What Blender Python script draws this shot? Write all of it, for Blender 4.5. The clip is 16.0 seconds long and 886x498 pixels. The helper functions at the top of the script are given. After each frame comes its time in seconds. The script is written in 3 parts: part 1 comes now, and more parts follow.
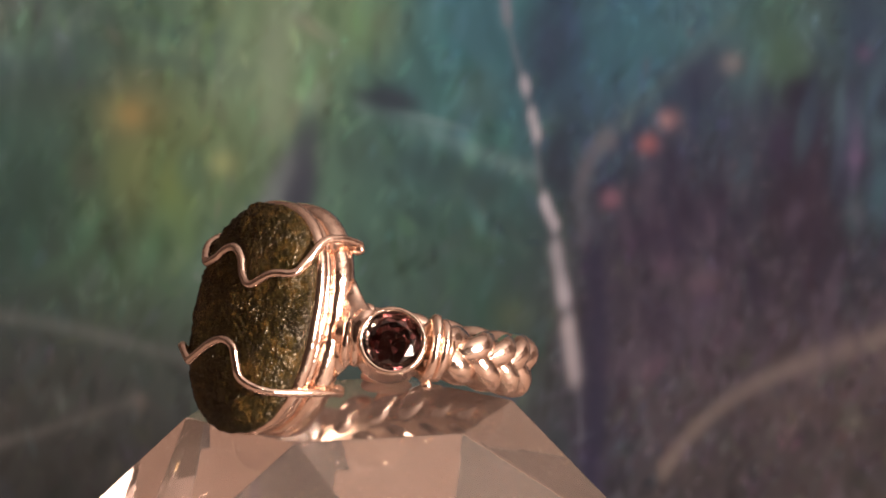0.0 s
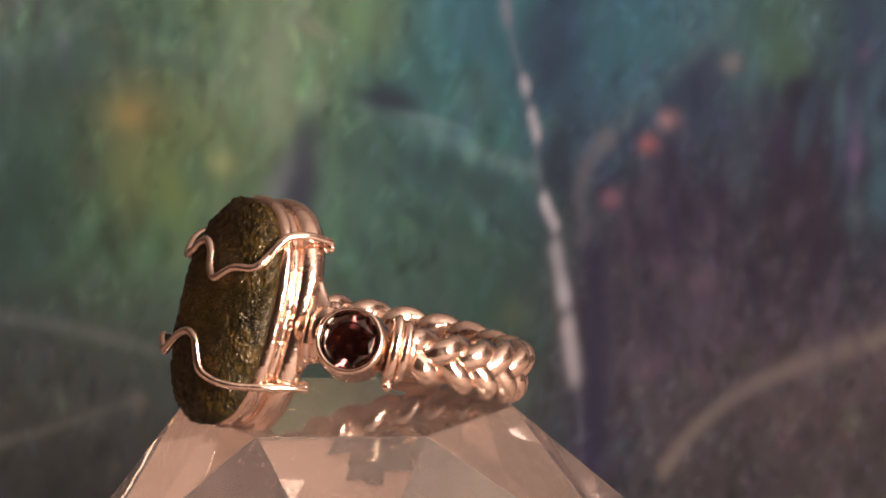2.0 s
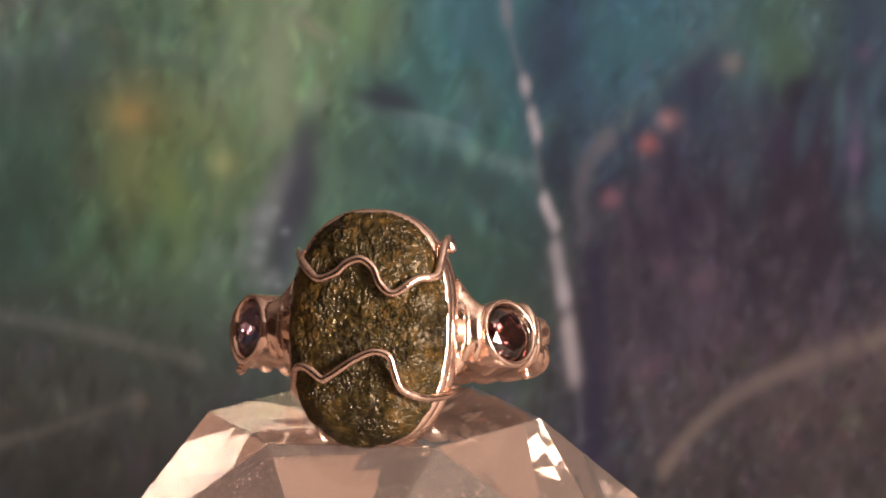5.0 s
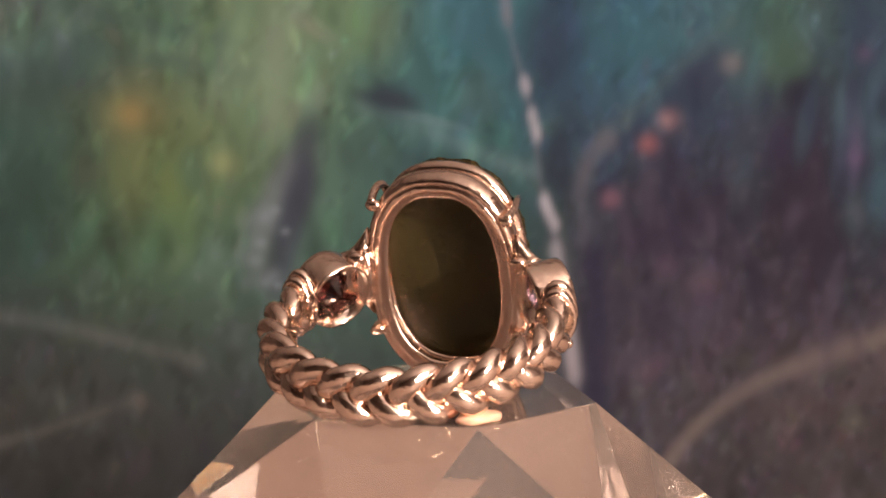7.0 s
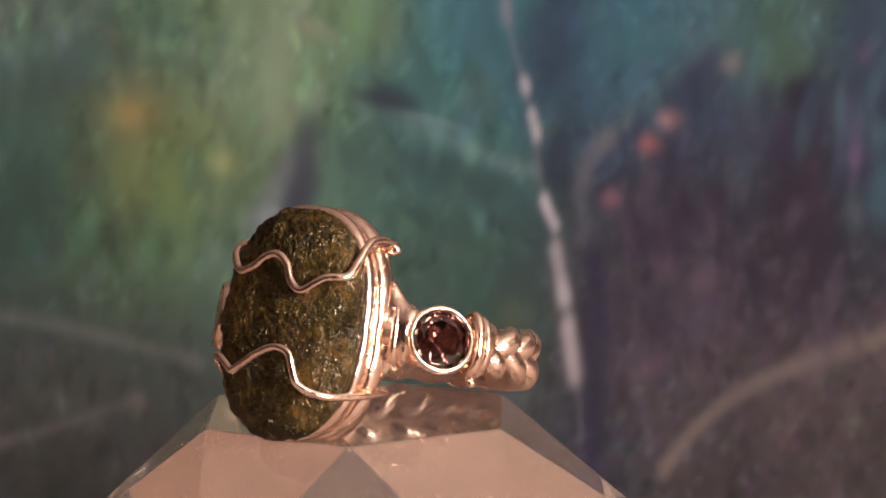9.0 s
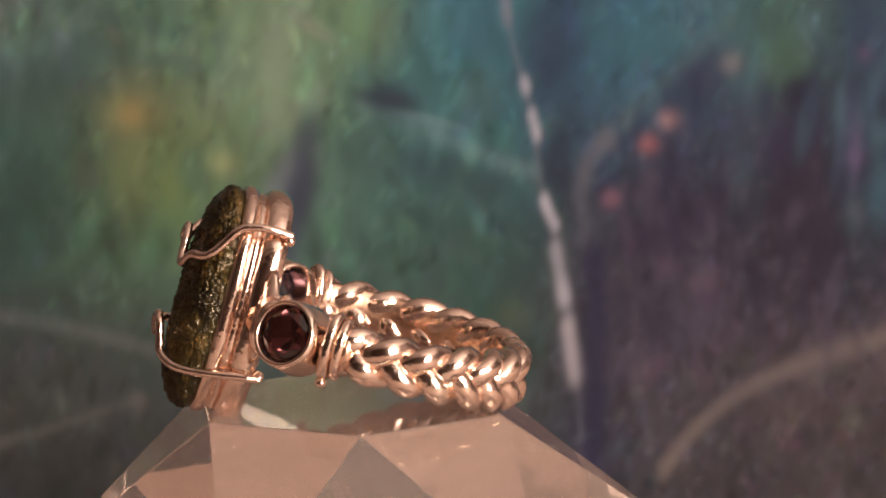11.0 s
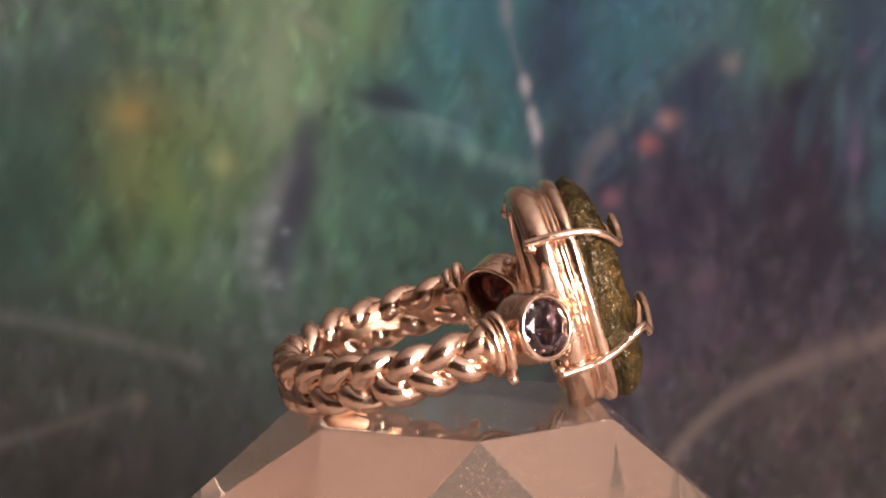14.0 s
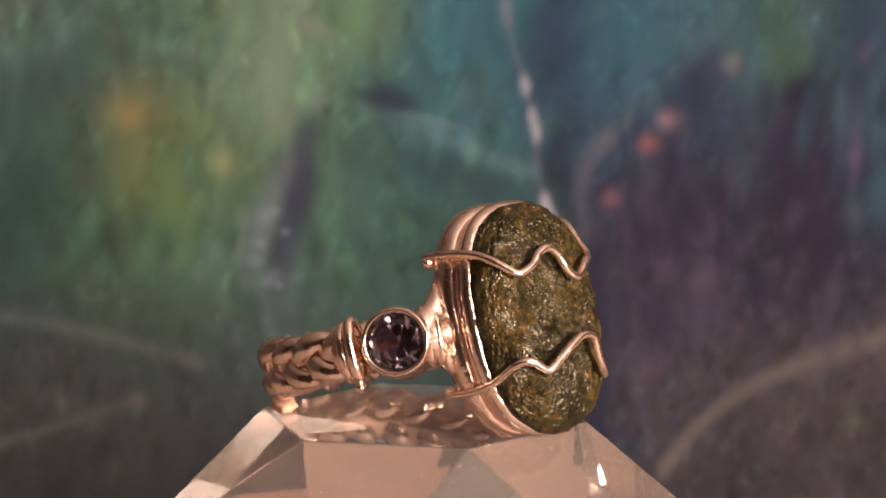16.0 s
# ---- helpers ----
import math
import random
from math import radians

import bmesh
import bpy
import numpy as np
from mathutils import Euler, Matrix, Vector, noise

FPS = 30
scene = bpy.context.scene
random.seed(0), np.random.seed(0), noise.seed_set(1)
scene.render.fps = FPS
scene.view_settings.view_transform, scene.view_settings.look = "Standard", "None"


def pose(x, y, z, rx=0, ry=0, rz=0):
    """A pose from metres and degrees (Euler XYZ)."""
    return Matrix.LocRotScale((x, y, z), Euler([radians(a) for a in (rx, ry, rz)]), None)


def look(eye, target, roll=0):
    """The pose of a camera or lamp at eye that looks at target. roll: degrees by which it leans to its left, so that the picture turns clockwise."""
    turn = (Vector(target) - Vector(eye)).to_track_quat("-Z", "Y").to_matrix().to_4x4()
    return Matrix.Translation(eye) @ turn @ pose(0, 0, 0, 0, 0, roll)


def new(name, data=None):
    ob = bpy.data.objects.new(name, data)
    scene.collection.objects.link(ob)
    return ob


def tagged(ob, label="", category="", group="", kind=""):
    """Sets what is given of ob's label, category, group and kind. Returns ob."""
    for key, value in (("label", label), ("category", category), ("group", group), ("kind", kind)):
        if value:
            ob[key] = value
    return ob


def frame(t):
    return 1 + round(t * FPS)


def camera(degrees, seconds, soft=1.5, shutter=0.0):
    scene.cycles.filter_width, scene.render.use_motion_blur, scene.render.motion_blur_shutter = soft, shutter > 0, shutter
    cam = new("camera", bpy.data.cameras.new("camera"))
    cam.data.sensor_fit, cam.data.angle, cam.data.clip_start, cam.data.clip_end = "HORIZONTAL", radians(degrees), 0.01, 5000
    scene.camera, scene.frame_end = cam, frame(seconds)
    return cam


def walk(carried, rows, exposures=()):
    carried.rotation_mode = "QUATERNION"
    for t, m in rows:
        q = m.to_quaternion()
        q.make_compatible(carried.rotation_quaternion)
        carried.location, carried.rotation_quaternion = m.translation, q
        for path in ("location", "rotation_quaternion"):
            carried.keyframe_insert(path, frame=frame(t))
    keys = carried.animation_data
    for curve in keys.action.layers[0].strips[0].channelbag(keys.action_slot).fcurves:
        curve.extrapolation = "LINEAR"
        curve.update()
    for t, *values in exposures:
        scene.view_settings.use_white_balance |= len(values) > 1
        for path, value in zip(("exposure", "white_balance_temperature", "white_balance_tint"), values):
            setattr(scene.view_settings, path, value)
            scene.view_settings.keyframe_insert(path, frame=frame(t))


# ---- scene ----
# Distances on the jewel are in millimetres (MM); the world is in metres.
MM = 0.001
TABLE_Z = 0.75                    # top of the table
AXIS_Z = TABLE_Z + 0.050          # height of the jewel's reference point on the turning axis
DISC_H = 8.0                      # thickness of the turntable, mm
SEAT = -7.2                       # height of the crystal's flat top below that point, mm

cam = camera(8.966, 16.0, soft=1.8)
EYE = Vector((0.0, -0.39297, 0.07468 + AXIS_Z))
WAY = Vector((0.00746, 0.98425, -0.17660))
walk(cam, [(0.0, look(EYE, EYE + WAY, -0.507)), (16.0, look(EYE, EYE + WAY, -0.507))],
     exposures=[(0.0, 0.0), (16.0, 0.0)])

# ---- light: low warm sun through the window, sky outside ----
world = bpy.data.worlds.new("sky")
scene.world = world
world.use_nodes = True
wn = world.node_tree
sky = wn.nodes.new("ShaderNodeTexSky")
sky.sky_type = "NISHITA"
sky.sun_disc = False
SUN_FROM = Vector((0.68, -0.70, 0.27)).normalized()
sky.sun_elevation = math.asin(SUN_FROM.z)
sky.sun_rotation = math.atan2(SUN_FROM.x, SUN_FROM.y)
wn.links.new(sky.outputs[0], wn.nodes["Background"].inputs[0])
wn.nodes["Background"].inputs[1].default_value = 0.12

sun = new("sun", bpy.data.lights.new("sun", "SUN"))
sun.data.energy, sun.data.angle, sun.data.color = 5.0, radians(0.8), (1.0, 0.74, 0.56)
sun.matrix_world = look((0, 0, 2), Vector((0, 0, 2)) - SUN_FROM)

window_light = new("window_light", bpy.data.lights.new("window_light", "AREA"))
window_light.data.shape, window_light.data.size, window_light.data.size_y = "RECTANGLE", 1.15, 1.05
window_light.data.energy, window_light.data.color = 138.0, (1.0, 0.85, 0.76)
window_light.matrix_world = look((1.80, -1.97, 1.32), (1.80, 0.0, 1.32))


# ---- materials ----
def srgb(r, g, b):
    return tuple(((c / 255 + 0.055) / 1.055) ** 2.4 if c > 10 else c / 255 / 12.92 for c in (r, g, b))


def material(name, color, rough=0.5, metal=0.0, grain=0.0, scale=200.0, bump=0.0, bump_scale=600.0, depth=0.0001, **extra):
    """A principled material whose colour and gloss vary at two scales, with a fine relief."""
    m = bpy.data.materials.new(name)
    m.use_nodes = True
    nt, p = m.node_tree, m.node_tree.nodes["Principled BSDF"]
    p.inputs["Base Color"].default_value = (*color, 1)
    p.inputs["Roughness"].default_value = rough
    p.inputs["Metallic"].default_value = metal
    for key, value in extra.items():
        p.inputs[key.replace("_", " ")].default_value = value
    tc = nt.nodes.new("ShaderNodeTexCoord")

    def noise_tex(s, detail):
        n = nt.nodes.new("ShaderNodeTexNoise")
        n.inputs["Scale"].default_value, n.inputs["Detail"].default_value = s, detail
        nt.links.new(tc.outputs["Object"], n.inputs["Vector"])
        return n

    if grain:
        a, b = noise_tex(scale, 4), noise_tex(scale * 7, 3)
        add = nt.nodes.new("ShaderNodeMath")
        add.operation = "ADD"
        nt.links.new(a.outputs["Fac"], add.inputs[0])
        nt.links.new(b.outputs["Fac"], add.inputs[1])
        ramp = nt.nodes.new("ShaderNodeMapRange")
        ramp.inputs["From Min"].default_value, ramp.inputs["From Max"].default_value = 0.7, 1.3
        ramp.inputs["To Min"].default_value, ramp.inputs["To Max"].default_value = 1 - grain, 1 + grain
        nt.links.new(add.outputs[0], ramp.inputs["Value"])
        mul = nt.nodes.new("ShaderNodeVectorMath")
        mul.operation = "SCALE"
        mul.inputs[0].default_value = color
        nt.links.new(ramp.outputs[0], mul.inputs["Scale"])
        nt.links.new(mul.outputs[0], p.inputs["Base Color"])
        rr = nt.nodes.new("ShaderNodeMath")
        rr.operation = "MULTIPLY"
        rr.inputs[1].default_value = rough
        nt.links.new(ramp.outputs[0], rr.inputs[0])
        nt.links.new(rr.outputs[0], p.inputs["Roughness"])
    if bump:
        n = noise_tex(bump_scale, 5)
        bp = nt.nodes.new("ShaderNodeBump")
        bp.inputs["Strength"].default_value, bp.inputs["Distance"].default_value = bump, depth
        nt.links.new(n.outputs["Fac"], bp.inputs["Height"])
        nt.links.new(bp.outputs[0], p.inputs["Normal"])
    return m


GOLD = material("rose_gold", (0.99, 0.76, 0.645), 0.15, 1.0, grain=0.12, scale=350, bump=0.7, bump_scale=650, depth=0.00026)
GOLD_DULL = material("rose_gold_inner", (0.93, 0.63, 0.47), 0.24, 1.0, grain=0.15, scale=400, bump=0.3, bump_scale=900, depth=0.0001)


def rough_glass(name):
    """Natural green glass: mottled olive to amber with upright streaks, fine relief and scattered sharp pits."""
    # the specular tint puts the sun's warm colour into the glints
    m = material(name, (0.08, 0.06, 0.02), 0.25, Transmission_Weight=0.5, IOR=1.46, Specular_Tint=(1.0, 0.86, 0.68, 1.0))
    nt = m.node_tree
    p = nt.nodes["Principled BSDF"]
    tc = [n for n in nt.nodes if n.bl_idname == "ShaderNodeTexCoord"][0]
    stretch = nt.nodes.new("ShaderNodeVectorMath")
    stretch.operation = "MULTIPLY"
    stretch.inputs[1].default_value = (1.0, 1.0, 0.8)
    nt.links.new(tc.outputs["Object"], stretch.inputs[0])

    def noise_tex(scale, detail, streaks=False):
        n = nt.nodes.new("ShaderNodeTexNoise")
        n.inputs["Scale"].default_value, n.inputs["Detail"].default_value = scale, detail
        nt.links.new(stretch.outputs[0] if streaks else tc.outputs["Object"], n.inputs["Vector"])
        return n.outputs["Fac"]

    def ramp(fac, stops):
        r = nt.nodes.new("ShaderNodeValToRGB")
        r.color_ramp.elements[0].position, r.color_ramp.elements[1].position = stops[0][0], stops[-1][0]
        for at, color in stops[1:-1]:
            r.color_ramp.elements.new(at)
        for e, (at, color) in zip(r.color_ramp.elements, stops):
            e.color = (*color, 1)
        nt.links.new(fac, r.inputs[0])
        return r.outputs[0]

    def maths(op, x, y):
        n = nt.nodes.new("ShaderNodeMath")
        n.operation = op
        for k, v in enumerate((x, y)):
            if isinstance(v, float):
                n.inputs[k].default_value = v
            else:
                nt.links.new(v, n.inputs[k])
        return n.outputs[0]

    mixed = maths("ADD", maths("MULTIPLY", noise_tex(330, 5), 0.42), maths("MULTIPLY", noise_tex(2100, 4, True), 0.58))
    nt.links.new(ramp(mixed, ((0.39, (0.011, 0.009, 0.004)), (0.49, (0.034, 0.0275, 0.0093)), (0.54, (0.057, 0.0425, 0.013)), (0.61, (0.125, 0.074, 0.020)))), p.inputs["Base Color"])
    cells = nt.nodes.new("ShaderNodeTexVoronoi")
    cells.inputs["Scale"].default_value = 4000
    nt.links.new(tc.outputs["Object"], cells.inputs["Vector"])
    mask = maths("POWER", maths("MULTIPLY", noise_tex(620, 4), 1.85), 3.5)
    height = maths("ADD", maths("MULTIPLY", cells.outputs["Distance"], mask), maths("MULTIPLY", noise_tex(2900, 5), 0.75))
    bump = nt.nodes.new("ShaderNodeBump")
    bump.inputs["Strength"].default_value, bump.inputs["Distance"].default_value = 1.0, 0.00016
    nt.links.new(height, bump.inputs["Height"])
    nt.links.new(bump.outputs[0], p.inputs["Normal"])
    return m


STONE = rough_glass("green_glass_stone")
STONE_BACK = material("polished_stone_back", (0.128, 0.106, 0.045), 0.16, grain=0.25, scale=200, bump=0.15, bump_scale=900, depth=0.0001,
                      Transmission_Weight=0.8, IOR=1.49)
GARNET = material("red_brown_gem", (0.165, 0.050, 0.050), 0.02, Transmission_Weight=1.0, IOR=1.76)
IOLITE = material("violet_grey_gem", (0.30, 0.24, 0.35), 0.02, Transmission_Weight=1.0, IOR=1.6)
GLASS = material("clear_crystal", (1.0, 0.84, 0.77), 0.03, grain=0.02, scale=60, bump=0.06, bump_scale=500, depth=0.00005,
                 Transmission_Weight=0.94, IOR=1.5)
PALE_PEACH = material("pale_peach", (0.62, 0.38, 0.27), 0.45, grain=0.06, scale=500, Subsurface_Weight=0.3, Subsurface_Scale=0.001)
DUST = material("dust", (0.75, 0.62, 0.52), 0.6, grain=0.1, scale=900)
CLOTH = material("table_linen", (0.215, 0.158, 0.134), 0.85, grain=0.12, scale=60, bump=0.4, bump_scale=900, depth=0.0003)
PLASTER = material("wall_plaster", (0.17, 0.13, 0.115), 0.9, grain=0.08, scale=3, bump=0.2, bump_scale=60, depth=0.003)
CEILING = material("ceiling_paint", (0.74, 0.66, 0.61), 0.9, grain=0.05, scale=3, bump=0.15, bump_scale=60, depth=0.002)
BOARDS = material("floor_wood", (0.16, 0.09, 0.05), 0.5, grain=0.3, scale=9, bump=0.2, bump_scale=90, depth=0.001)
FELT = material("turntable_felt", (0.040, 0.030, 0.033), 0.8, grain=0.15, scale=300, bump=0.4, bump_scale=1500, depth=0.0002)
PINE = material("stretcher_pine", (0.50, 0.36, 0.22), 0.6, grain=0.15, scale=90, bump=0.3, bump_scale=500, depth=0.0002)


# ---- mesh helpers ----
def mesh_object(name, bm, mat, smooth=True):
    me = bpy.data.meshes.new(name)
    bm.normal_update()
    for f in bm.faces:
        f.smooth = smooth
    bm.to_mesh(me)
    bm.free()
    me.materials.append(mat)
    return new(name, me)


def part(name, bm, mat, parent, label="", smooth=True):
    ob = mesh_object(name, bm, mat, smooth)
    ob.parent = parent
    return tagged(ob, label=label)


def box(bm, x0, x1, y0, y1, z0, z1):
    vs = [bm.verts.new((x, y, z)) for z in (z0, z1) for y in (y0, y1) for x in (x0, x1)]
    for q in ((0, 2, 3, 1), (4, 5, 7, 6), (0, 1, 5, 4), (2, 6, 7, 3), (0, 4, 6, 2), (1, 3, 7, 5)):
        bm.faces.new([vs[i] for i in q])


def soft_box(bm, x0, x1, y0, y1, z0, z1, r):
    box(bm, x0, x1, y0, y1, z0, z1)
    bmesh.ops.bevel(bm, geom=bm.edges[:], offset=r, segments=2, affect="EDGES")


def spline(pts, per=8, closed=False):
    """Points along a smooth curve through pts."""
    p, n, out = [Vector(q) for q in pts], len(pts), []
    for i in range(n if closed else n - 1):
        def at(k):
            return p[k % n] if closed else p[max(0, min(n - 1, k))]
        a, b, c, d = at(i - 1), at(i), at(i + 1), at(i + 2)
        for j in range(per):
            t = j / per
            out.append(0.5 * (2 * b + (c - a) * t + (2 * a - 5 * b + 4 * c - d) * t * t + (3 * b - a - 3 * c + d) * t ** 3))
    if not closed:
        out.append(p[-1])
    return out


def sweep(bm, path, r, closed=False, segs=10, up=None, squash=1.0, taper=0.0):
    """A round rod along path; with up, its section is squashed along up. The ends are domed."""
    n = len(path)
    rings, normal = [], None
    for i, p in enumerate(path):
        a = path[(i - 1) % n] if closed or i else p
        b = path[(i + 1) % n] if closed or i < n - 1 else p
        d = (b - a).normalized()
        if up is not None:
            normal = up(p) if callable(up) else Vector(up)
        elif normal is None:
            normal = d.orthogonal()
        normal = (normal - d * normal.dot(d)).normalized()
        side = d.cross(normal)
        rad = r
        if taper and not closed:
            rad = r * min(1.0, 0.35 + min(i, n - 1 - i) / taper)
        rings.append([bm.verts.new(p + rad * (math.cos(2 * math.pi * k / segs) * normal * squash + math.sin(2 * math.pi * k / segs) * side)) for k in range(segs)])
    for i in range(n if closed else n - 1):
        s, e = rings[i], rings[(i + 1) % n]
        for k in range(segs):
            bm.faces.new((s[k], s[(k + 1) % segs], e[(k + 1) % segs], e[k]))
    if not closed:
        for ring, end, inner in ((rings[0], 0, 1), (rings[-1], n - 1, n - 2)):
            tip = bm.verts.new(path[end] + (path[end] - path[inner]).normalized() * r * 0.5)
            for k in range(segs):
                bm.faces.new((ring[k], ring[(k + 1) % segs], tip) if end else (ring[(k + 1) % segs], ring[k], tip))


def loft(bm, rings, cap=False, closed=False):
    """Faces between rings of points of equal count."""
    vs = [[bm.verts.new(p) for p in ring] for ring in rings]
    n = len(vs[0])
    for i in range(len(vs) if closed else len(vs) - 1):
        s, e = vs[i], vs[(i + 1) % len(vs)]
        for k in range(n):
            bm.faces.new((s[k], s[(k + 1) % n], e[(k + 1) % n], e[k]))
    if cap:
        bm.faces.new(vs[0][::-1])
        bm.faces.new(vs[-1])


# The jewel leans back: its plane is turned by LEAN about its own x axis.
LEAN = -16.0
JEWEL = Matrix.Scale(MM, 4) @ Matrix.Translation((0, 0, -SEAT)) @ pose(0, 0, 0, LEAN)


def jewel(bm):
    bmesh.ops.transform(bm, matrix=JEWEL, verts=bm.verts[:])
    bmesh.ops.recalc_face_normals(bm, faces=bm.faces[:])
    return bm


# ---- room: unseen, added for what gold and crystal reflect ----
def slab(name, x0, x1, y0, y1, z0, z1, mat, label, category):
    bm = bmesh.new()
    box(bm, x0, x1, y0, y1, z0, z1)
    return tagged(mesh_object(name, bm, mat, False), label, category, kind="structure")


slab("floor", -2.5, 2.5, -2.1, 1.6, -0.1, 0.0, BOARDS, "unseen dark brown wooden floor of the added room", "floor")
# pale ceiling lightens the gold's upper faces, dark walls keep its contrast
slab("ceiling", -2.5, 2.5, -2.1, 1.6, 2.4, 2.5, CEILING, "unseen warm white ceiling added to lighten the gold's reflections", "ceiling")
slab("wall_west", -2.5, -2.4, -2.1, 1.6, 0.0, 2.4, PLASTER, "unseen warm brown plaster wall added for reflections", "wall")
slab("wall_east", 2.4, 2.5, -2.1, 1.6, 0.0, 2.4, PLASTER, "unseen warm brown plaster wall added for reflections", "wall")
slab("wall_north", -2.4, 2.4, 1.5, 1.6, 0.0, 2.4, PLASTER, "unseen warm brown plaster wall added for reflections", "wall")


def wall_with_window():
    bm = bmesh.new()
    box(bm, -2.4, 2.4, -2.1, -2.0, 0.0, 0.75)
    box(bm, -2.4, 2.4, -2.1, -2.0, 1.9, 2.4)
    box(bm, -2.4, 1.2, -2.1, -2.0, 0.75, 1.9)
    box(bm, 2.37, 2.4, -2.1, -2.0, 0.75, 1.9)
    tagged(mesh_object("wall_south", bm, PLASTER, False), "unseen brown plaster wall with an open window, added for reflections", "wall", kind="structure")


wall_with_window()


# unseen support; its cloth is added to give the crystal its warm refracted tone
def table():
    base = tagged(new("table"), "table covered with a pale rose brown linen cloth", "table")
    base.location = (0, 0.1, 0)
    bm = bmesh.new()
    soft_box(bm, -0.6, 0.6, -0.33, 0.37, TABLE_Z - 0.03, TABLE_Z, 0.004)
    part("tabletop", bm, CLOTH, base, "pale rose brown linen top")
    for x in (-0.55, 0.55):
        for y in (-0.28, 0.32):
            bm = bmesh.new()
            soft_box(bm, x - 0.025, x + 0.025, y - 0.025, y + 0.025, 0.0, TABLE_Z - 0.03, 0.003)
            part("leg", bm, BOARDS, base)


table()


# ---- painting behind the jewel ----
UNIT = 0.05 * MM                    # one unit of the painting's own grid
STEP = 6


def painted_colours(xs, ys):
    """The picture: broad areas, then brush strokes and stems, in the painting's own units."""
    X, Y = np.meshgrid(xs, ys)
    total, weight = np.zeros((*X.shape, 3)), np.zeros(X.shape) + 1e-9

    def area(x, y, r, g, b, sx=110.0, sy=95.0):
        w = np.exp(-0.5 * (((X - x) / sx) ** 2 + ((Y - y) / sy) ** 2)) + 2e-4 / (1 + ((X - x) ** 2 + (Y - y) ** 2) / 2e5)
        total[:] += w[..., None] * np.array(srgb(r, g, b))
        weight[:] += w

    area(0, 20, 92, 105, 92), area(150, 90, 76, 100, 82), area(300, 30, 88, 116, 88), area(230, 200, 112, 112, 62, 70, 70)
    area(480, 90, 128, 148, 104, 80, 120), area(620, 60, 112, 138, 86, 80, 80), area(780, 110, 58, 112, 116), area(880, 60, 66, 112, 120)
    area(1000, 70, 52, 70, 82, 60, 110), area(1120, 110, 54, 106, 120, 90, 80), area(1250, 60, 72, 106, 108, 70, 70), area(1390, 90, 74, 108, 78, 60, 70)
    area(1500, 110, 56, 74, 84, 80, 100), area(20, 200, 60, 84, 74), area(50, 340, 48, 72, 62), area(150, 320, 64, 90, 66)
    area(270, 300, 104, 120, 64, 80, 80), area(400, 300, 102, 122, 78, 80, 70), area(560, 200, 104, 130, 90, 80, 80), area(660, 320, 78, 108, 86)
    area(700, 220, 62, 104, 96), area(840, 230, 54, 98, 102), area(830, 360, 56, 84, 76), area(720, 450, 62, 90, 74)
    area(880, 470, 48, 68, 62, 80, 80), area(1010, 280, 48, 60, 74, 50, 80), area(1080, 200, 66, 86, 98, 70, 60), area(1200, 330, 60, 62, 73)
    area(1280, 200, 58, 65, 80), area(1420, 230, 52, 48, 66, 50, 90), area(1430, 420, 52, 42, 52, 70, 90), area(1540, 300, 56, 70, 80, 60, 90)
    area(1130, 480, 72, 62, 70), area(1280, 480, 62, 54, 60), area(1540, 480, 58, 58, 66, 60, 80), area(1070, 420, 54, 52, 66, 40, 80)
    area(60, 470, 56, 72, 62), area(240, 450, 78, 104, 68, 90, 80), area(370, 460, 82, 112, 84, 70, 80), area(560, 480, 74, 98, 80)
    area(60, 620, 60, 62, 56), area(250, 600, 66, 72, 62), area(420, 620, 66, 72, 66), area(700, 620, 62, 76, 68)
    area(880, 620, 64, 82, 68, 80, 70), area(1050, 650, 60, 58, 66, 60, 90), area(1200, 620, 78, 66, 74), area(1380, 620, 74, 62, 68)
    area(1540, 640, 92, 76, 74, 80, 60), area(80, 780, 56, 54, 48), area(300, 780, 54, 52, 48), area(600, 800, 62, 60, 56)
    area(880, 800, 66, 64, 62), area(1050, 800, 46, 46, 62, 50, 90), area(1180, 740, 76, 68, 68), area(1350, 780, 72, 62, 60)
    area(1520, 790, 72, 62, 58), area(80, 930, 46, 44, 40), area(600, 960, 54, 50, 46), area(1200, 960, 62, 54, 52)
    img = total / weight[..., None]

    rng = np.random.default_rng(7)

    def dab(x, y, lx, ly, turn, color=None, gain=1.0, alpha=0.5, crisp=1.0):
        reach = 3.0 * max(lx, ly)
        j0, j1 = np.searchsorted(xs, (x - reach, x + reach))
        i0, i1 = np.searchsorted(ys, (y - reach, y + reach))
        if j0 >= j1 or i0 >= i1:
            return
        dx, dy = X[i0:i1, j0:j1] - x, Y[i0:i1, j0:j1] - y
        c, s = math.cos(turn), math.sin(turn)
        w = alpha * np.exp(-0.5 * (((dx * c + dy * s) / lx) ** 2 + ((dy * c - dx * s) / ly) ** 2) ** crisp)[..., None]
        block = img[i0:i1, j0:j1]
        img[i0:i1, j0:j1] = block * (1 - w) + w * (np.array(color) if color is not None else block * gain)

    # loose brushwork, mostly upright, that varies the tone and hue of each area; then finer broken touches
    for count, small, large, lo, hi, hue in ((2600, 14, 36, 0.50, 1.56, 0.10), (5000, 8, 15, 0.64, 1.48, 0.08)):
        for _ in range(count):
            x, y = rng.uniform(xs[0], xs[-1]), rng.uniform(ys[0], ys[-1])
            l = rng.uniform(small, large)
            gain = rng.uniform(lo, hi) * (1 + hue * rng.standard_normal(3)).clip(0.6, 1.5)
            dab(x, y, l * 0.5, l * rng.uniform(0.7, 1.7), rng.normal(0.1, 0.5), None, gain, rng.uniform(0.25, 0.55), 1.8)

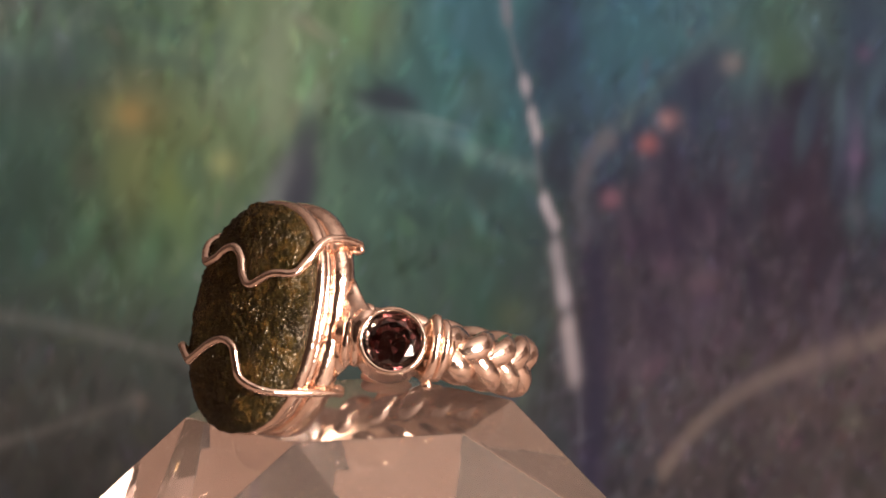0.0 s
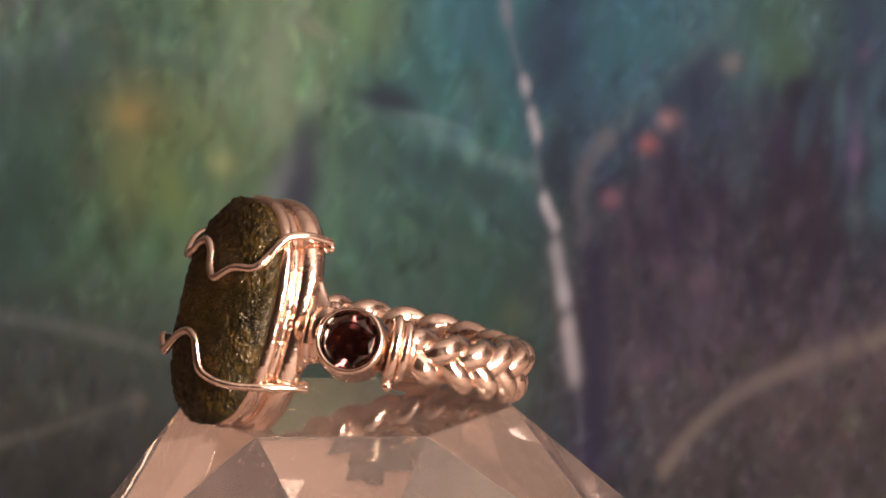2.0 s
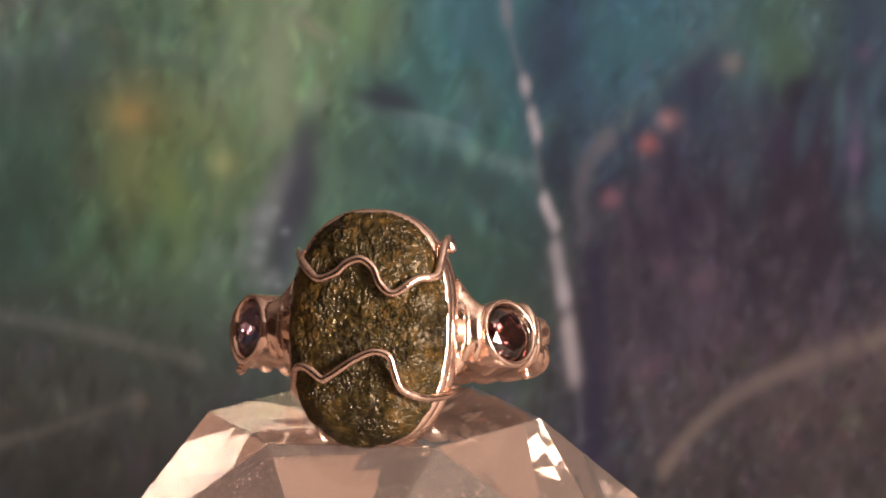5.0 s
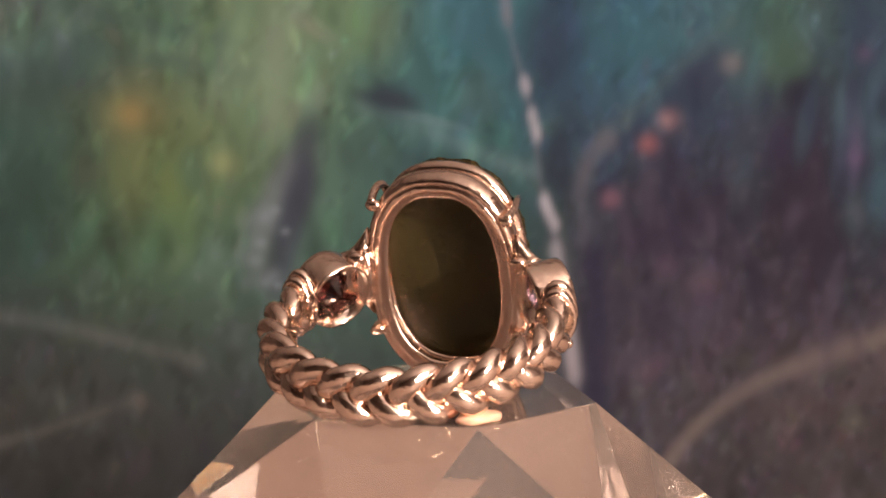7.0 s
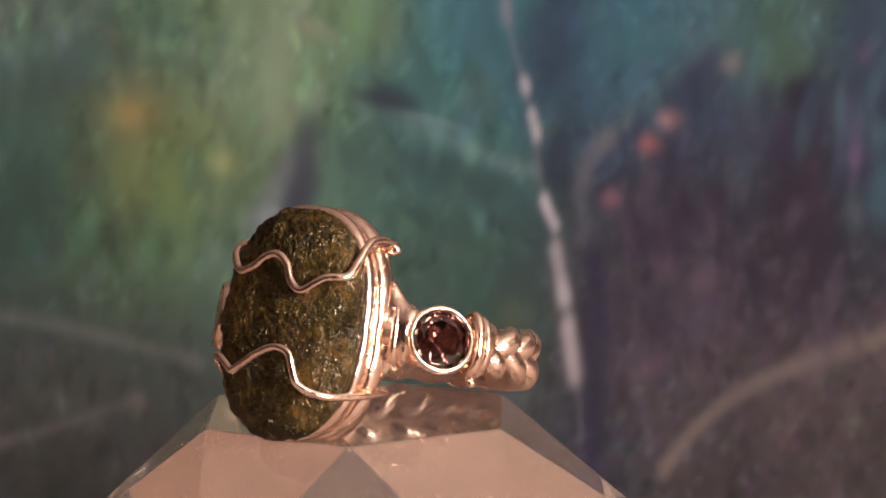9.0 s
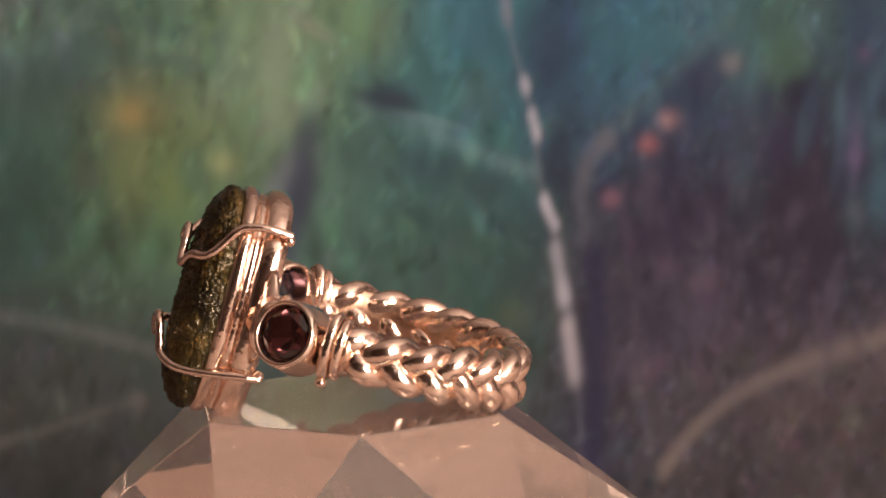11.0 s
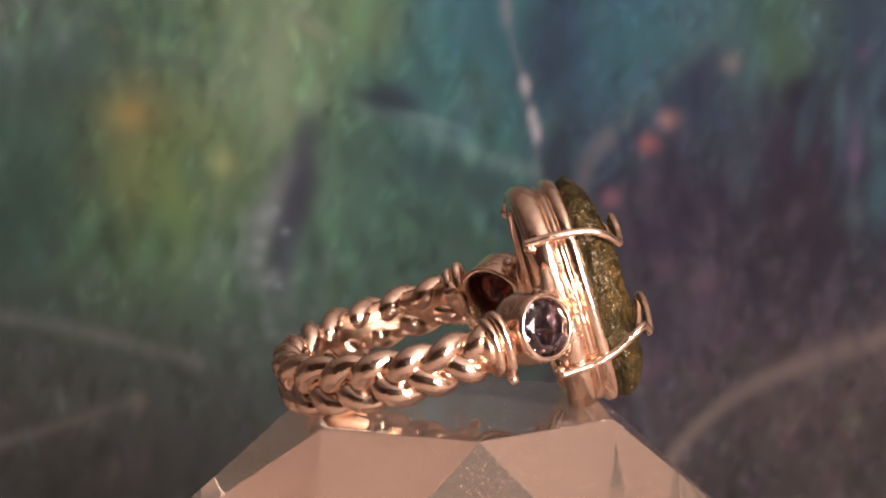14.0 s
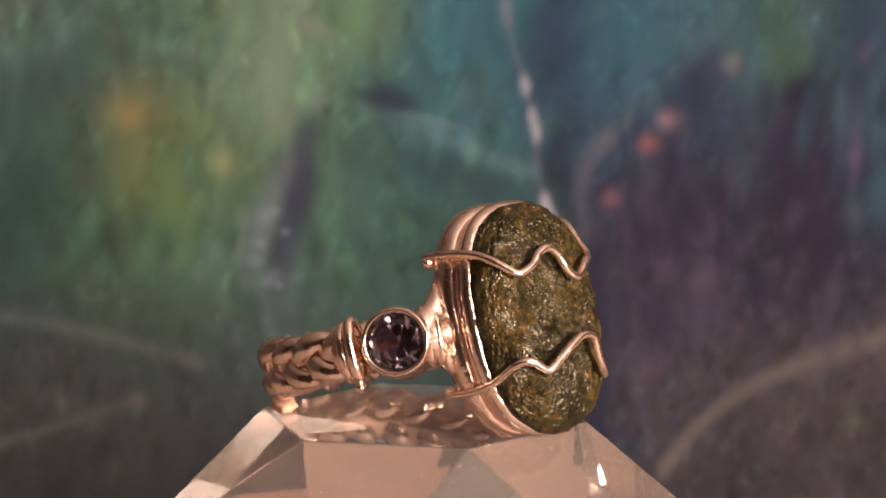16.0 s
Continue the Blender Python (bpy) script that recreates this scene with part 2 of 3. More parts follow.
    # broken dry touches in the violet wood
    for _ in range(1100):
        x, y = rng.uniform(960, 1640), rng.uniform(220, 900)
        dab(x, y, rng.uniform(5, 9), rng.uniform(6, 14), rng.normal(0, 0.4), None, rng.uniform(0.62, 1.5) * (1 + 0.06 * rng.standard_normal(3)).clip(0.6, 1.5), 0.5, 1.8)

    # dark figures of trees in the violet wood, teal gaps between them, bright upright leaves, grey speckled bark
    for x, y, lx, ly, color, alpha in ((1425, 190, 26, 60, (44, 38, 58), 0.7), (1400, 330, 30, 70, (54, 40, 56), 0.5), (1450, 430, 34, 70, (60, 42, 54), 0.45),
                                       (1330, 130, 22, 36, (72, 112, 112), 0.4), (1560, 340, 20, 40, (70, 112, 116), 0.5), (1500, 240, 14, 60, (84, 84, 110), 0.4),
                                       (1320, 330, 20, 60, (80, 98, 100), 0.35), (1205, 400, 40, 40, (56, 50, 68), 0.5), (1000, 250, 26, 60, (44, 46, 58), 0.5),
                                       (1235, 150, 40, 34, (48, 50, 74), 0.45), (980, 70, 26, 60, (46, 56, 80), 0.5), (1520, 60, 26, 60, (46, 58, 84), 0.45)):
        dab(x, y, lx, ly, 0.05, srgb(*color), 1.0, alpha)
    for x, y, lx, ly, color, alpha in ((490, 130, 20, 70, (140, 162, 118), 0.5), (440, 70, 16, 50, (128, 152, 106), 0.4), (640, 50, 26, 44, (120, 146, 92), 0.45),
                                       (330, 380, 18, 50, (100, 126, 66), 0.4), (300, 330, 20, 40, (116, 128, 56), 0.4), (590, 330, 24, 40, (92, 124, 98), 0.35),
                                       (760, 300, 40, 30, (50, 76, 74), 0.45), (700, 180, 30, 20, (48, 62, 72), 0.5), (120, 250, 40, 60, (56, 82, 68), 0.4),
                                       (850, 540, 26, 40, (52, 92, 74), 0.4), (905, 560, 22, 22, (92, 100, 66), 0.4), (40, 400, 40, 50, (40, 60, 52), 0.45)):
        dab(x, y, lx, ly, 0.05, srgb(*color), 1.0, alpha)
    def touch(x, y, lx, ly, turn, color, alpha):
        dab(x, y, lx, ly, turn, srgb(*color), 1.0, alpha, 1.6)

    # broad crisp touches
    touch(525, 330, 26, 46, 0.15, (66, 68, 74), 0.6), touch(480, 385, 30, 24, 0, (124, 132, 124), 0.35), touch(680, 178, 44, 14, 0.2, (56, 64, 72), 0.6)
    touch(760, 212, 60, 8, 0.25, (108, 130, 124), 0.4), touch(485, 130, 22, 100, 0, (142, 152, 120), 0.4), touch(230, 310, 34, 60, 0, (118, 124, 68), 0.4)
    touch(240, 40, 150, 14, 0.2, (66, 88, 78), 0.35), touch(140, 90, 60, 30, 0.3, (62, 82, 84), 0.35), touch(60, 330, 44, 40, 0, (52, 70, 60), 0.5)
    touch(150, 300, 26, 34, 0, (90, 84, 66), 0.3), touch(340, 300, 24, 34, 0, (74, 104, 82), 0.4), touch(850, 330, 40, 24, 0.2, (50, 66, 66), 0.45)
    touch(960, 90, 36, 60, 0, (50, 56, 76), 0.55), touch(985, 300, 24, 44, 0, (46, 46, 58), 0.6), touch(1245, 130, 40, 50, 0.5, (58, 58, 76), 0.55)
    touch(1180, 380, 60, 40, -0.3, (56, 50, 64), 0.5), touch(1340, 220, 44, 60, 0, (62, 64, 78), 0.4), touch(1130, 70, 60, 40, 0, (60, 104, 106), 0.4)
    touch(1390, 110, 34, 44, 0, (76, 104, 74), 0.45), touch(1412, 165, 24, 22, 0, (42, 40, 56), 0.6), touch(1425, 280, 30, 70, 0.1, (50, 42, 56), 0.5)
    touch(1500, 250, 20, 80, 0.1, (72, 78, 94), 0.4), touch(1090, 230, 60, 12, -0.7, (84, 104, 104), 0.4), touch(1480, 625, 110, 24, -0.35, (120, 102, 96), 0.4)
    for _ in range(110):
        x, y = rng.normal(480, 42), rng.normal(450, 90)
        dab(x, y, rng.uniform(6, 13), rng.uniform(6, 14), 0, srgb(122, 130, 124), 1.0, rng.uniform(0.05, 0.17))
    for _ in range(160):
        x, y = rng.normal(1280, 130), rng.normal(480, 110)
        dab(x, y, rng.uniform(4, 9), rng.uniform(5, 14), 0, srgb(104, 88, 94), 1.0, rng.uniform(0.1, 0.3))

    def stem(points, width, color, alpha):
        for p in spline([(x, y, 0) for x, y in points], 40):
            dab(p.x, p.y, width, width * 1.5, 0.1, srgb(*color), 1.0, alpha * rng.uniform(0.5, 1.1))

    # stems, grasses and the pale birch trunk
    stem([(890, -60), (904, 60), (928, 150), (946, 230), (957, 330), (985, 430), (1003, 530), (1024, 690), (1030, 780)], 5, (122, 118, 122), 0.06)
    stem([(892, -10), (898, 40)], 7, (146, 132, 134), 0.04), stem([(926, 140), (933, 162)], 6, (196, 182, 180), 0.035)
    stem([(940, 198), (952, 244)], 6, (216, 200, 194), 0.05), stem([(962, 350), (971, 375), (985, 402)], 6, (204, 188, 184), 0.05)
    stem([(982, 432), (993, 500), (1000, 536)], 8, (204, 188, 182), 0.045), stem([(1004, 568), (1012, 620), (1020, 674)], 9, (208, 188, 178), 0.055)
    stem([(630, 185), (760, 232), (870, 280), (950, 305)], 8, (116, 138, 132), 0.06)
    stem([(1035, 430), (1028, 340), (1040, 290), (1066, 250), (1084, 246)], 10, (112, 104, 104), 0.03)
    stem([(1050, 440), (1062, 600), (1052, 760), (1040, 900)], 13, (44, 40, 62), 0.10)
    stem([(1100, 220), (1180, 140), (1300, 30)], 8, (98, 122, 112), 0.05)
    stem([(-20, 555), (120, 580), (240, 610), (360, 645)], 7, (112, 110, 100), 0.08)
    stem([(-20, 790), (100, 755), (250, 705)], 6, (110, 102, 90), 0.08)
    stem([(1170, 840), (1230, 760), (1320, 690), (1440, 636), (1580, 590)], 8, (138, 118, 102), 0.09)
    stem([(460, 420), (500, 340), (540, 270)], 14, (112, 118, 112), 0.03)
    stem([(535, 300), (520, 370), (500, 420)], 16, (58, 66, 68), 0.04)
    # orange, pink and yellow blossoms
    for x, y, r, color in ((1184, 212, 13, (214, 152, 138)), (1150, 256, 13, (204, 116, 108)), (1082, 352, 13, (150, 98, 108)), (1296, 112, 14, (134, 122, 116)),
                           (235, 196, 38, (134, 124, 74)), (232, 204, 18, (160, 132, 70)), (395, 288, 17, (148, 150, 92)), (1516, 280, 12, (116, 92, 116)),
                           (1250, 500, 20, (112, 86, 92)), (1180, 470, 16, (104, 78, 92)), (1420, 170, 22, (40, 36, 54)), (1530, 95, 12, (92, 72, 96)),
                           (690, 170, 22, (52, 72, 78)), (640, 130, 18, (66, 98, 88))):
        dab(x, y, r, r, 0, srgb(*color), 1.0, 0.62)
    dab(1370, 420, 190, 130, 0, None, np.array((0.73, 0.75, 0.80)), 0.9)
    # darker violet thickets and the trunks in them
    for x, y, lx, ly, color, alpha in ((1185, 300, 26, 60, (52, 46, 66), 0.5), (1160, 420, 50, 30, (58, 42, 62), 0.5), (1260, 380, 40, 30, (60, 46, 64), 0.45),
                                       (1400, 350, 26, 60, (52, 38, 50), 0.4), (1380, 250, 16, 40, (60, 40, 66), 0.4), (1440, 330, 20, 70, (74, 54, 64), 0.35),
                                       (1515, 270, 10, 44, (100, 84, 108), 0.5), (1510, 380, 14, 30, (76, 100, 100), 0.4), (1045, 620, 22, 120, (46, 42, 60), 0.5),
                                       (1210, 560, 60, 40, (74, 62, 74), 0.4), (1120, 640, 40, 30, (86, 70, 80), 0.4), (1400, 720, 60, 24, (88, 72, 66), 0.4)):
        dab(x, y, lx, ly, 0.05, srgb(*color), 1.0, alpha, 1.3)
    # the grey tree trunk with its lit edge and pale flecks of bark, darker hollows beside it
    stem([(548, 225), (535, 300), (522, 360), (505, 420), (488, 500)], 17, (66, 68, 76), 0.07)
    stem([(512, 285), (482, 350), (462, 400), (446, 470)], 13, (116, 120, 116), 0.035)
    for x, y, r in ((470, 384, 11), (486, 372, 7), (480, 488, 12), (470, 500, 8), (492, 505, 6), (462, 430, 8), (505, 410, 6), (452, 462, 9)):
        dab(x, y, r, r * 0.9, 0, srgb(146, 152, 148), 1.0, 0.38)
    for x, y, lx, ly, color, alpha in ((690, 175, 40, 14, (56, 62, 70), 0.6), (640, 270, 40, 40, (70, 86, 82), 0.4), (745, 290, 44, 26, (50, 68, 70), 0.5),
                                       (100, 130, 90, 20, (62, 82, 82), 0.4), (60, 160, 60, 30, (58, 70, 62), 0.4), (300, 110, 120, 12, (74, 96, 84), 0.35),
                                       (840, 170, 34, 44, (84, 108, 96), 0.45), (830, 330, 44, 30, (60, 80, 74), 0.4), (850, 60, 26, 50, (58, 90, 98), 0.35),
                                       (690, 40, 24, 50, (112, 128, 92), 0.35), (500, 80, 26, 110, (132, 146, 112), 0.35), (410, 130, 50, 40, (116, 138, 108), 0.3)):
        dab(x, y, lx, ly, 0.15, srgb(*color), 1.0, alpha, 1.2)
    dab(420, 60, 300, 110, 0, None, 0.88, 0.8)
    # dark upright trunks and pale gaps, broken and uneven
    for _ in range(90):
        x, y = rng.uniform(1090, 1590), rng.uniform(150, 600)
        dark = rng.random() < 0.62 + 0.25 * (y > 320)
        color = srgb(*((46, 38, 54) if y > 260 else (44, 50, 70))) if dark else srgb(*((96, 80, 92) if y > 300 else (82, 112, 116)))
        dab(x, y, rng.uniform(6, 13), rng.uniform(18, 52), rng.normal(0.08, 0.18), color, 1.0, rng.uniform(0.2, 0.42), 1.3)
    # upright strokes of light and dark leaf greens
    for _ in range(120):
        x, y = rng.uniform(-60, 900), rng.uniform(-40, 560)
        dab(x, y, rng.uniform(8, 16), rng.uniform(20, 56), rng.normal(0.05, 0.25), None, rng.choice((0.66, 0.78, 1.22, 1.36)) * np.array((1.0, 1.0, 0.98)), rng.uniform(0.3, 0.6), 1.3)
    grey = img @ np.array((0.21, 0.72, 0.07))
    return (grey[..., None] + 0.90 * (img - grey[..., None])).clip(0.003, 1)


def painting():
    right = (look(EYE, EYE + WAY, -0.507).to_3x3() @ Vector((1, 0, 0)))
    upward = (look(EYE, EYE + WAY, -0.507).to_3x3() @ Vector((0, 1, 0)))
    centre = EYE + 0.5 * WAY
    xs, ys = np.arange(-500, 2069, STEP, dtype=float), np.arange(-420, 1171, STEP, dtype=float)
    base = tagged(new("painting"), "small impressionist woodland painting in greens and violets leaning upright", "painting")
    base.location = centre - upward * (ys[-1] - 441) * UNIT
    turn = Matrix((right, upward, right.cross(upward))).transposed()
    base.rotation_mode = "QUATERNION"
    base.rotation_quaternion = turn.to_quaternion()
    lx, ly = (xs - 784) * UNIT, (ys[-1] - ys) * UNIT
    nx, ny = len(xs), len(ys)
    verts = np.zeros((ny, nx, 3))
    verts[..., 0], verts[..., 1] = lx[None, :], ly[:, None]
    idx = np.arange(nx * ny).reshape(ny, nx)
    quads = np.stack((idx[1:, :-1], idx[1:, 1:], idx[:-1, 1:], idx[:-1, :-1]), -1).reshape(-1, 4)
    me = bpy.data.meshes.new("canvas")
    me.from_pydata(verts.reshape(-1, 3).tolist(), [], quads.tolist())
    colour = np.ones((ny * nx, 4), dtype=np.float32)
    colour[:, :3] = painted_colours(xs, ys).reshape(-1, 3) * np.array(PAINT_GAIN)
    me.color_attributes.new("paint", "FLOAT_COLOR", "POINT").data.foreach_set("color", colour.ravel())
    m = material("oil_paint", (0.1, 0.1, 0.1), 0.75, bump=0.2, bump_scale=450, depth=0.0001, Specular_IOR_Level=0.1)
    att = m.node_tree.nodes.new("ShaderNodeAttribute")
    att.attribute_name = "paint"
    m.node_tree.links.new(att.outputs["Color"], m.node_tree.nodes["Principled BSDF"].inputs["Base Color"])
    me.materials.append(m)
    canvas = new("canvas", me)
    canvas.parent = base
    for name, x0, x1, y0, y1 in (("stretcher_bar", lx[0], lx[-1], ly[-1], ly[-1] + 0.008), ("stretcher_bar", lx[0], lx[-1], ly[0] - 0.008, ly[0]),
                                 ("stretcher_bar", lx[0], lx[0] + 0.008, ly[-1] + 0.008, ly[0] - 0.008), ("stretcher_bar", lx[-1] - 0.008, lx[-1], ly[-1] + 0.008, ly[0] - 0.008)):
        bm = bmesh.new()
        soft_box(bm, x0, x1, y0, y1, -0.0062, -0.0006, 0.0005)
        part(name, bm, PINE, base)
    # a strut that props the picture up from behind
    bm = bmesh.new()
    foot = Matrix.LocRotScale(base.location, base.rotation_quaternion, None).inverted()
    head = Vector((0, 0.045, -0.006))
    ground = foot @ Vector((base.location.x, base.location.y + 0.035, TABLE_Z + 0.0015))
    sweep(bm, [head + (ground - head) * k / 4 for k in range(5)], 0.0016, segs=8)
    part("strut", bm, PINE, base)


PAINT_GAIN = (0.340, 0.396, 0.515)
painting()


# ---- crystal ----
def crystal():
    """Six-sided cut: hexagonal table, alternating upright and inverted triangles down to the girdle, deep pavilion."""
    cx, cy, h = -1.5, -3.7, 34.8
    rows = []
    for i in range(6):
        a = 60 * i
        rows += [(a, 11.8, h, 0.0), (a + 30, 23.0, h - 10.5, 1.3), (a + 30, 22.8, h - 12.0, 1.3), (a, 14.5, h - 21.0, 0.8), (a + 30, 13.0, h - 24.0, 0.8), (a, 9.0, h - 29.5, 0.4), (a + 30, 2.8, 0.0, 0.0)]
    pts = [((cx + r * math.cos(radians(ang))) * MM, (cy + shift + r * math.sin(radians(ang))) * MM, z * MM) for ang, r, z, shift in rows]
    bm = bmesh.new()
    for p in pts:
        bm.verts.new(p)
    bmesh.ops.convex_hull(bm, input=bm.verts[:])
    bmesh.ops.dissolve_limit(bm, angle_limit=radians(1.5), verts=bm.verts[:], edges=bm.edges[:])
    bmesh.ops.bevel(bm, geom=bm.edges[:], offset=0.07 * MM, segments=1, affect="EDGES")
    bmesh.ops.recalc_face_normals(bm, faces=bm.faces[:])
    ob = mesh_object("crystal", bm, GLASS, False)
    tagged(ob, "clear faceted crystal block turning under the ring", "crystal")
    # dust that lies on the upper facets
    rng = np.random.default_rng(3)
    bm = bmesh.new()
    for _ in range(80):
        ang, r = rng.uniform(0, 2 * math.pi), 16.0 * math.sqrt(rng.uniform(0.02, 1))
        start = Vector(((cx + r * math.cos(ang)) * MM, (cy + r * math.sin(ang)) * MM, (h + 5) * MM))
        hit, place, normal, _ = ob.ray_cast(start, Vector((0, 0, -1)))
        if hit:
            bmesh.ops.create_icosphere(bm, subdivisions=1, radius=rng.uniform(0.025, 0.065) * MM, matrix=Matrix.Translation(place))
    # a veil of tiny inclusions inside
    inner = bmesh.new()
    for (x, y, z), (dx, dy, dz), count in (((8.0, -9.0, h - 6.5), (3.5, 2.5, 1.6), 190), ((-9.0, -6.0, h - 5.5), (2.5, 3.5, 1.4), 170), ((5.0, 9.0, h - 6.0), (3.0, 2.5, 1.3), 120)):
        for _ in range(count):
            place = Vector((x + dx * rng.standard_normal(), y + dy * rng.standard_normal(), z + dz * max(-1.5, min(1.5, rng.standard_normal())))) * MM
            if ob.ray_cast(place, Vector((0, 0, 1)))[0] and ob.ray_cast(place, Vector((0, 0, -1)))[0]:
                bmesh.ops.create_icosphere(inner, subdivisions=1, radius=rng.uniform(0.018, 0.055) * MM, matrix=Matrix.Translation(place))
    veil = part("inclusions", inner, DUST, ob, "veil of tiny pale inclusions")
    veil["kind"] = "stuff"
    dust = part("dust_specks", bm, DUST, ob, "pale specks of dust")
    dust["kind"] = "stuff"
    return ob


def turntable():
    """A low round disc with a rounded rim that carries the crystal; unseen, its dark felt deepens the crystal's
    refracted tones.
    """
    bm = bmesh.new()
    profile = ((0.5, 0.0), (40.0, 0.0), (41.5, 0.6), (42.0, 2.0), (42.0, DISC_H - 1.2), (41.2, DISC_H - 0.2), (40.4, DISC_H), (0.5, DISC_H))
    loft(bm, [[Vector((r * math.cos(2 * math.pi * k / 72), r * math.sin(2 * math.pi * k / 72), z)) * MM for k in range(72)] for r, z in profile], cap=True)
    bmesh.ops.recalc_face_normals(bm, faces=bm.faces[:])
    return tagged(mesh_object("turntable", bm, FELT), "low round dark rose turntable disc under the crystal", "turntable")


# ---- ring ----
STONE_X, STONE_Z, STONE_A, STONE_B = -0.3, -2.75, 5.55, 8.1


def oval(a, b, y, n=96, square=2.45):
    """An oval ring of points round the big stone's axis."""
    out = []
    for k in range(n):
        t = 2 * math.pi * k / n
        c, s = math.cos(t), math.sin(t)
        out.append(Vector((STONE_X + a * math.copysign(abs(c) ** (2 / square), c), y, STONE_Z + b * math.copysign(abs(s) ** (2 / square), s))))
    return out


def stone_mesh():
    """A thick rough slab with a gently domed, pitted face."""
    rows = [(0.02, -11.6), (0.4, -11.58), (0.7, -11.58), (0.86, -11.65), (0.90, -11.8), (0.91, -12.2), (0.93, -12.5)]
    face = [(0.95, -12.75), (0.975, -13.1), (0.98, -13.45), (0.965, -13.8), (0.93, -14.15), (0.89, -14.5), (0.84, -14.8), (0.78, -15.05), (0.71, -15.25),
            (0.63, -15.4), (0.55, -15.52), (0.47, -15.6), (0.39, -15.67), (0.31, -15.72), (0.23, -15.76), (0.15, -15.79), (0.08, -15.8), (0.02, -15.8)]
    fine = []
    for (n0, y0), (n1, y1) in zip(face[:-1], face[1:]):
        fine += [(n0 + (n1 - n0) * k / 4, y0 + (y1 - y0) * k / 4) for k in range(4)]
    bm = bmesh.new()
    rings = []
    for n, y in rows + fine + [face[-1]]:
        ring = oval(STONE_A * n, STONE_B * n, y + 0.13 * max(0.0, -13.5 - y), 180, 2.3)
        for p in ring:
            if y < -12.6 and p.z < STONE_Z:
                p.z -= 0.045 * (STONE_Z - p.z)
        if y < -12.0 or n > 0.95:
            for p in ring:
                out = Vector(((p.x - STONE_X) / STONE_A, -0.6 - 0.5 * (1 - n), (p.z - STONE_Z) / STONE_B)).normalized()
                q = Vector((p.x, p.y, p.z * 0.5))
                d = 0.16 * noise.noise(p * 0.8) + 0.04 * noise.noise(q * 1.6) + 0.05 * noise.noise(p * 3.6) + 0.04 * noise.noise(p * 7.5)
                cell = noise.voronoi(p * 2.1)[0]
                d += 0.14 * min(1.0, (cell[1] - cell[0]) * 2.0) - 0.085
                p += out * d
                p.y -= 0.025 * max(0.0, -2.0 - p.z) * min(1.0, max(0.0, (-12.0 - p.y) / 3))
        rings.append(ring)
    loft(bm, rings, cap=True)
    return jewel(bm)


def bezel_parts(ring):
    bm = bmesh.new()
    loft(bm, [oval(STONE_A + d, STONE_B + d, y) for d, y in ((-0.35, -9.5), (-0.35, -12.5), (-0.75, -12.5), (-0.75, -9.5))], closed=True)
    setting = part("setting", jewel(bm), GOLD_DULL, ring)
    for name, d, y, r, up in (("rear_wire", -0.32, -10.25, 0.60, 1.6), ("middle_wire", -0.60, -11.5, 0.40, 1.0), ("front_wire", -0.44, -12.3, 0.58, 1.0)):
        bm = bmesh.new()
        sweep(bm, oval(STONE_A + d, STONE_B + d, y), r, closed=True, segs=12, up=(0, 1, 0), squash=up)
        part(name, jewel(bm), GOLD, setting)
    bm = bmesh.new()
    sweep(bm, oval(STONE_A - 0.85, STONE_B - 0.9, -9.55), 0.60, closed=True, segs=12, up=(0, 1, 0), squash=0.6)
    part("back_rim", jewel(bm), GOLD, setting)


def clasp_wires(ring):
    upper = ((4.62, -9.3, 3.45), (4.75, -10.2, 3.55), (4.85, -11.6, 3.55), (4.75, -12.9, 3.1), (4.62, -13.9, 1.6), (4.42, -14.7, 0.65), (3.2, -15.62, 0.3),
             (1.76, -16.0, -0.7), (0.83, -16.05, -0.1), (0.3, -16.0, 1.0), (-0.55, -16.0, 1.6), (-1.5, -15.97, 1.35), (-2.3, -15.95, 0.65),
             (-3.4, -15.72, 0.25), (-4.1, -15.35, 0.7), (-4.7, -14.75, 1.4), (-5.05, -13.8, 2.0), (-5.4, -12.4, 2.4), (-5.6, -10.8, 2.6), (-5.6, -9.1, 2.65))
    lower = ((4.95, -8.9, -6.75), (5.05, -10.4, -6.85), (4.75, -12.1, -7.2), (3.6, -14.2, -7.55), (2.5, -15.3, -7.1), (2.0, -15.67, -6.0), (1.64, -15.92, -4.95),
             (0.6, -16.02, -4.65), (-0.75, -16.02, -5.2), (-2.4, -15.72, -6.3), (-3.0, -15.52, -6.5), (-3.87, -15.3, -5.75), (-4.65, -14.65, -5.75),
             (-5.05, -13.0, -6.6), (-5.35, -11.4, -6.95), (-5.75, -8.9, -6.9))
    lower = [(x * (1.05 if abs(x) > 3.4 else 1.0), y - 0.5 * min(1.0, max(0.0, (-12.0 - y) / 3)), z - 0.1) for x, y, z in lower]
    for pts in (upper, lower):
        bm = bmesh.new()
        sweep(bm, spline(pts, 8), 0.31, segs=10)
        part("clasp_wire", jewel(bm), GOLD, ring, "wavy rose gold wire bent over the stone")
    # soldered wire ends on the back of the setting
    for x, y, z, r in ((4.5, -9.35, 3.15, 0.5), (-5.4, -9.3, 2.3, 0.5), (4.9, -9.0, -6.7, 0.48), (-5.6, -9.0, -6.8, 0.48), (5.9, -8.6, -0.9, 0.6), (-6.1, -9.0, -0.9, 0.6)):
        bm = bmesh.new()
        bmesh.ops.create_uvsphere(bm, u_segments=14, v_segments=9, radius=r, matrix=Matrix.Translation((x, y, z)) @ Matrix.Diagonal((1.2, 0.8, 0.9, 1)))
        part("bead", jewel(bm), GOLD, ring)


